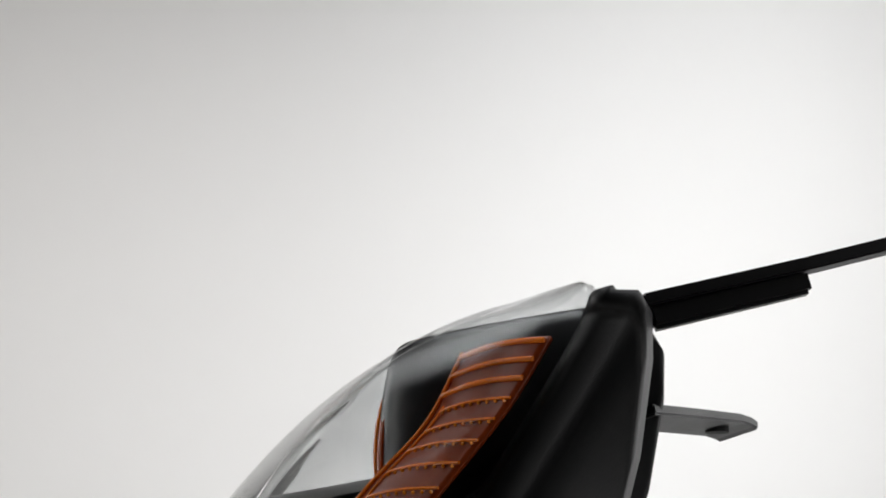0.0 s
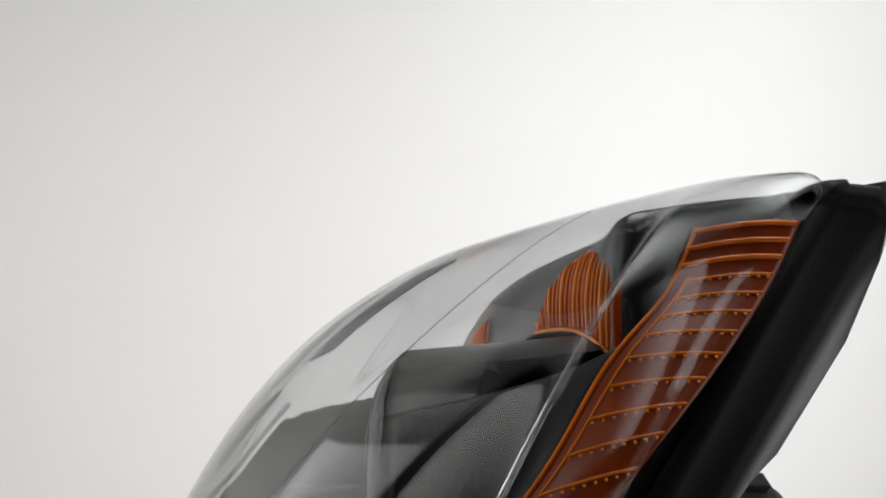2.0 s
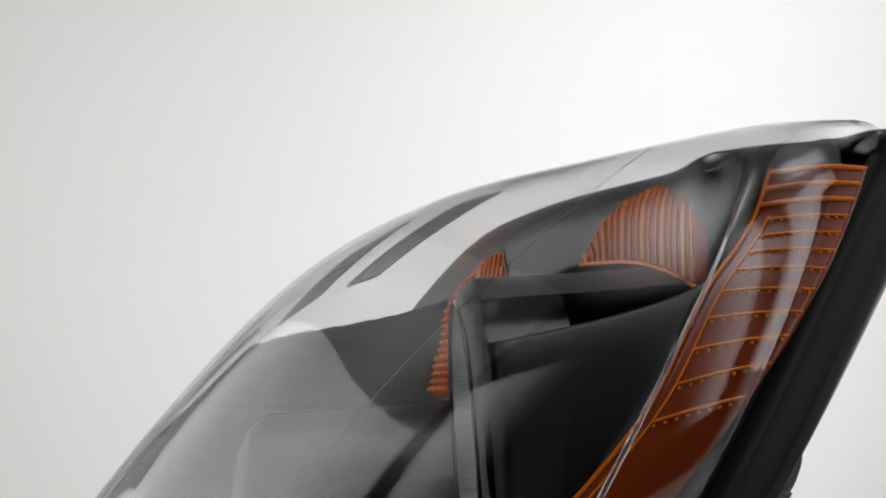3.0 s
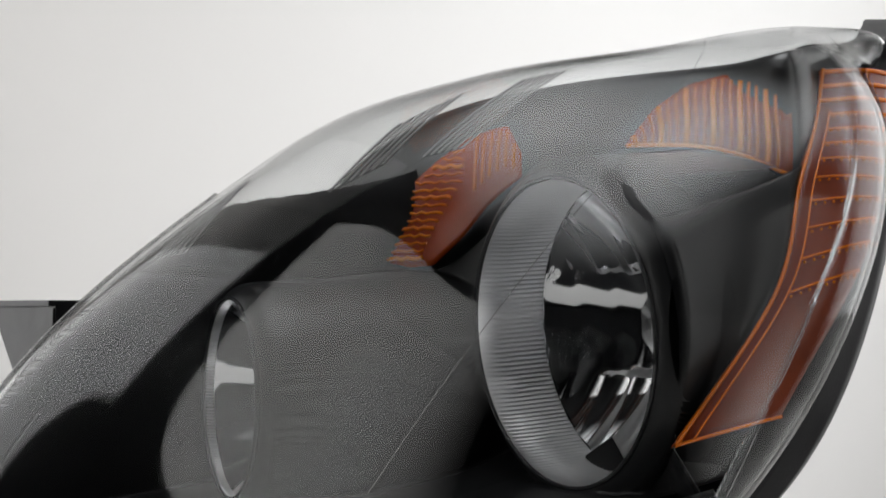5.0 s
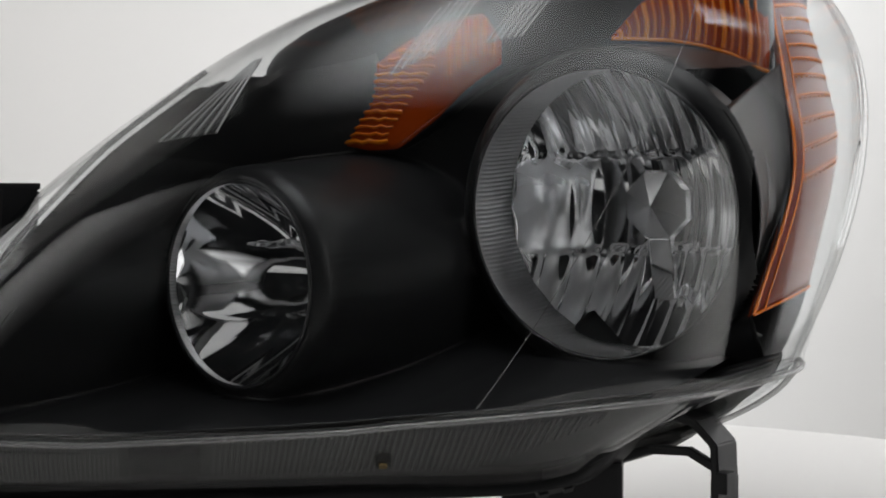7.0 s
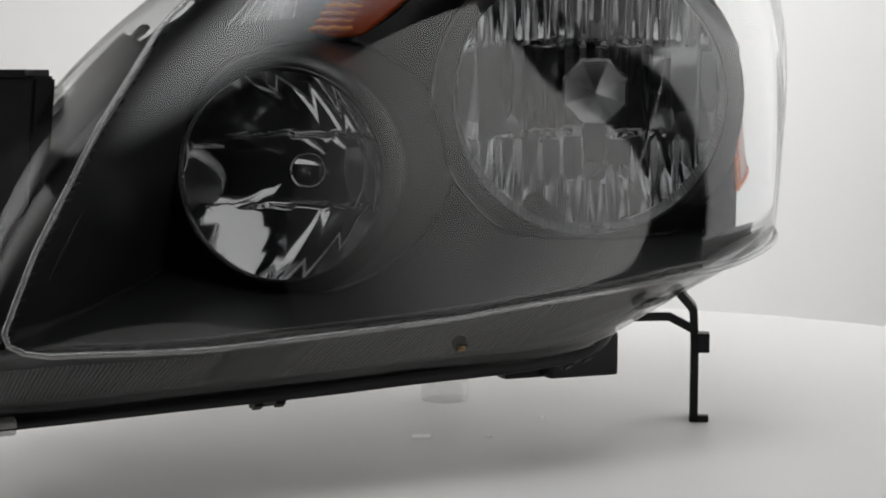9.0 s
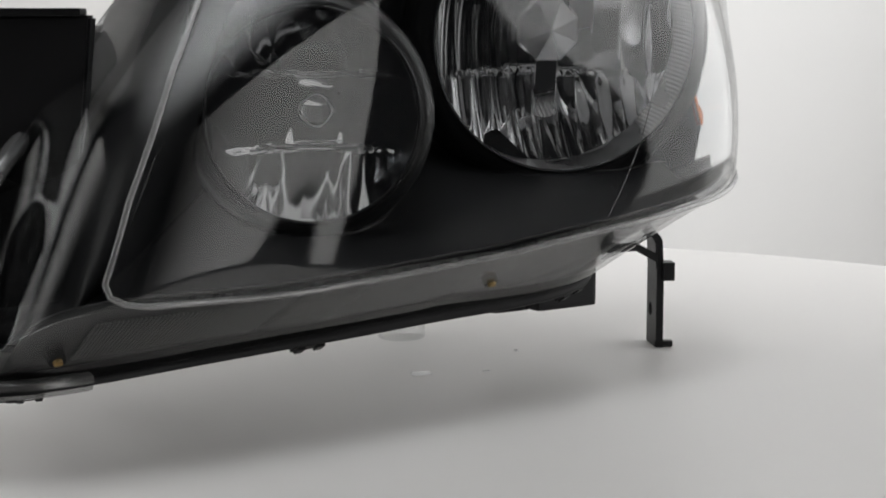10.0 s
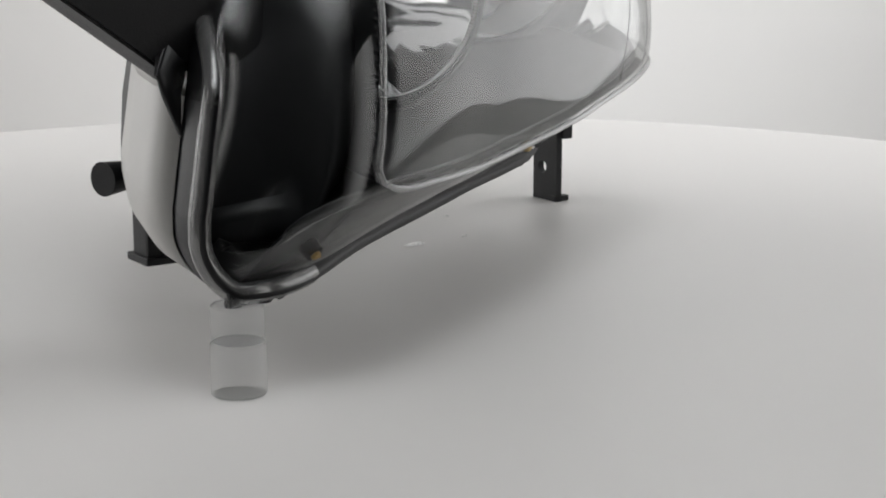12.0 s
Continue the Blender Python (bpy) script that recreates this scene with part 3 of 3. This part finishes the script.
RIB_GREY = mat("rib_grey_plastic", (.11, .11, .11), .3, mottled=.2, grain_scale=500)
ribbed_strip(.415, .66, -.80, -.22, 62, .8)
ribbed_strip(.19, .345, -.78, -.30, 44)
patch("dark_pad", lambda a, b: (.353 + .052 * a, -.8 + .55 * b), .0045, .002, BLACK, headlight, "small black pad on the lens skirt", 8, 5)


def make_screw(u, v):
    p = on_lens(u, v, .003)
    n = (on_lens(u, v, 0) - on_lens(u, v, .01)).normalized()
    m = basis(p, n)
    bm = bmesh.new()
    tube(bm, m, .0052, .0042, .006, 20)
    screw = part("screw_boss", bm, BLACK, headlight, "small dark screw boss")
    bm = bmesh.new()
    tube(bm, m @ pose(0, 0, .003), .0026, .0022, .003, 16)
    box(bm, m @ pose(0, 0, .0048), .0040, .0007, .0006, 0)
    part("screw", bm, BRASS, screw, "brass screw head")


make_screw(.165, -.62)
make_screw(.53, -.55)


def rim_clip(k, length, out=.002):
    """A black clip on the flange at place k of the rim."""
    n = len(rim)
    p, t = rim[k % n], (rim[(k + 3) % n] - rim[(k - 3) % n]).normalized()
    c = sum(rim, Vector()) / n
    o = (p - c)
    o = (o - t * o.dot(t)).normalized()
    y = t.cross(o)
    m = Matrix((t, o, y)).transposed().to_4x4()
    m.translation = p + o * (.004 + out) + Vector((-.62, .78, 0)) * .006
    bm = bmesh.new()
    box(bm, m, length, .003, .008, .0008)
    box(bm, m @ pose(length * .32, .0018, 0), length * .25, .0025, .006, .0005)
    box(bm, m @ pose(-length * .32, .0018, 0), length * .25, .0025, .006, .0005)
    part("rim_clip", bm, BLACK, headlight, "black retaining clip on the flange")


NU, NV = 141, 62
for k, size in ((16, .022), (22, .014), (58, .020), (92, .022), (103, .016)):
    rim_clip(k, size, 0)
top0 = (NU - 1) + (NV - 1)
for k, size in ((top0 + NU - 1 - 26, .026), (top0 + NU - 1 - 42, .040), (top0 + NU - 1 - 14, .016)):
    rim_clip(k, size)


# ---------------------------------------------------------------- brackets
def plate(name, path, width, thick, material, side_dir, label="", parent=None):
    """A bent strip: a path of points, widened along side_dir, with thickness."""
    side_dir = Vector(side_dir).normalized()
    P = [Vector(p) for p in path]
    bm = bmesh.new()
    rows = []
    for i, p in enumerate(P):
        t = (P[min(i + 1, len(P) - 1)] - P[max(i - 1, 0)]).normalized()
        n = t.cross(side_dir).normalized()
        rows.append([bm.verts.new(p + side_dir * s * width / 2 + n * q * thick / 2) for s, q in ((-1, -1), (1, -1), (1, 1), (-1, 1))])
    for a, b in zip(rows, rows[1:]):
        for i in range(4):
            j = (i + 1) % 4
            bm.faces.new((a[i], a[j], b[j], b[i]))
    bm.faces.new(rows[0])
    bm.faces.new(rows[-1][::-1])
    bmesh.ops.recalc_face_normals(bm, faces=bm.faces)
    bmesh.ops.bevel(bm, geom=[e for e in bm.edges if e.calc_face_angle(0) > .5], offset=thick * .18, segments=2, affect="EDGES")
    return part(name, bm, material, parent or headlight, label)


leg = plate("leg_bracket", [(.160, .070, .088), (.176, .074, .083), (.187, .078, .070), (.188, .078, .050)], .026, .005, BLACK,
            (.0, 1, 0), "black moulded leg bracket standing on the turntable")


def pierced_plate(name, x, y0, y1, z0, z1, thick, hole, r, material, parent):
    """An upright plate across x with a round hole through it."""
    bm = bmesh.new()
    ring = [bm.verts.new((x - thick / 2, hole[0] + r * math.cos(a), hole[1] + r * math.sin(a))) for a in np.arange(20) * math.pi / 10]
    rect = [bm.verts.new((x - thick / 2, y, z)) for y, z in ((y0, z0), (y1, z0), (y1, z1), (y0, z1))]
    edges = [bm.edges.new((q[i], q[(i + 1) % len(q)])) for q in (ring, rect) for i in range(len(q))]
    bmesh.ops.triangle_fill(bm, use_beauty=True, use_dissolve=False, edges=edges)
    made = bmesh.ops.extrude_face_region(bm, geom=list(bm.faces))
    bmesh.ops.translate(bm, verts=[v for v in made["geom"] if isinstance(v, bmesh.types.BMVert)], vec=(thick, 0, 0))
    return part(name, bm, material, parent)


pierced_plate("lower_leg", .188, .065, .091, .0, .051, .0048, (.081, .023), .0045, BLACK, leg)
plate("strut", [(.150, .06, .066), (.172, .066, .066), (.187, .068, .058)], .006, .005, BLACK, (0, 1, 0), "", leg)
bm = bmesh.new()
box(bm, pose(.191, .068, .0022), .012, .006, .004, .0008)
part("foot", bm, BLACK, leg)
bm = bmesh.new()
box(bm, pose(.193, .068, .050), .008, .012, .012, .001)
part("catch", bm, BLACK, leg)
HOLE = mat("hole_shade_black", (.006, .006, .006), .8)

arm = plate("upper_arm", [(.112, .268, .368), (.064, .322, .3845), (.0, .385, .408), (-.045, .425, .420)], .020, .006, BLACK, (.72, .69, -.05),
            "long black mounting arm")
plate("stiffener", [(.112, .272, .360), (.0634, .3242, .3775)], .010, .011, BLACK, (.72, .69, 0), "", arm)
tab = plate("mounting_tab", [(.095, .25, .321), (.04, .238, .326), (-.02, .225, .331), (-.036, .2215, .331), (-.042, .2205, .330)], .030, .005, BLACK, (.25, .95, .12),
            "black mounting tab with a bolt hole")
# no hole is cut: a near-black plug paints the dark inside of one
bm = bmesh.new()
tube(bm, pose(-.008, .229, .329), .006, .006, .0068, 20)
part("bolt_hole_shade", bm, HOLE, tab, "near-black plug painted as the shade inside a bolt hole")


def make_side_plate():
    """The inboard mounting plate: a black three-cornered gusset with a top flange."""
    bm = bmesh.new()
    out = [(-.150, .214), (-.318, .214), (-.314, .208), (-.255, .168), (-.197, .126), (-.160, .105)]
    a = [bm.verts.new((x, -.152, z)) for x, z in out]
    b = [bm.verts.new((x, -.122, z)) for x, z in out]
    bm.faces.new(a)
    bm.faces.new(b[::-1])
    for i in range(len(out)):
        j = (i + 1) % len(out)
        bm.faces.new((a[i], b[i], b[j], a[j]))
    bmesh.ops.recalc_face_normals(bm, faces=bm.faces)
    bmesh.ops.bevel(bm, geom=list(bm.edges), offset=.0015, segments=2, affect="EDGES")
    ob = part("mounting_plate", bm, BLACK, headlight, "black three-cornered mounting plate")
    bm = bmesh.new()
    box(bm, pose(-.235, -.136, .2155), .16, .036, .004, .001)
    part("top_flange", bm, BLACK, ob)
    return ob


make_side_plate()

bm = bmesh.new()
tube(bm, pose(-.182, -.040, .068, 0, 90, 20), .009, .007, .022, 24)
part("adjuster_knob", bm, BLACK, headlight, "black round adjuster knob", smooth=False)
bm = bmesh.new()
box(bm, pose(-.176, -.068, .044), .016, .018, .030, .002)
box(bm, pose(-.176, -.068, .030), .020, .024, .004, .001)
part("rear_foot", bm, BLACK, headlight, "short dark foot under the housing side")
bm = bmesh.new()
box(bm, pose(.112, .050, .046, 0, 0, 28), .046, .040, .027, .003)
under = part("under_box", bm, BLACK, headlight, "black box under the housing")
bm = bmesh.new()
box(bm, pose(.080, .040, .041, 0, 0, 28), .028, .026, .019, .003)
part("lug", bm, BLACK, under)
bm = bmesh.new()
cover = basis(Vector((.05, .20, .205)), Vector((-.62, .78, 0)))
tube(bm, cover, .034, .031, .04, 40)
tube(bm, cover @ pose(0, 0, .024), .024, .022, .016, 40)
cover_ob = part("bulb_cover", bm, BLACK, headlight, "round black bulb cover at the back")
for k in range(8):
    bm = bmesh.new()
    box(bm, cover @ pose(.033 * math.cos(k * .785), .033 * math.sin(k * .785), .0, 0, 0, 45 * k), .006, .010, .03, .001)
    part("grip", bm, BLACK, cover_ob)


# ---------------------------------------------------------------- clear stands
def make_stand(name, x, y, pieces, label):
    thing = new(name)
    tagged(thing, label, "stand", "clear stands under the headlight")
    z = 0
    for r, h in pieces:
        bm = bmesh.new()
        tube(bm, pose(x, y, z + h / 2), r, r, h, 40)
        bmesh.ops.bevel(bm, geom=[e for e in bm.edges if len(e.link_faces) == 2 and e.calc_face_angle(0) > 1], offset=.0008, segments=2, affect="EDGES")
        part("block", bm, ACRYLIC, thing)
        z += h + .0002
    return thing


stand_a = make_stand("clear_stand", -.206, -.216, ((.0122, .0235), (.0115, .0165)), "two stacked clear acrylic cylinders under the lens tip")
stand_b = make_stand("clear_stand", .025, .12, ((.0155, .046),), "short clear acrylic cylinder under the housing")


# ---------------------------------------------------------------- what moves
def motions():
    rows = [(t, pose(0, 0, 0, 0, 0, TURN_0 + TURN * t)) for t in range(13)]
    for thing in (turntable, headlight, stand_a, stand_b):
        walk(thing, rows)


motions()
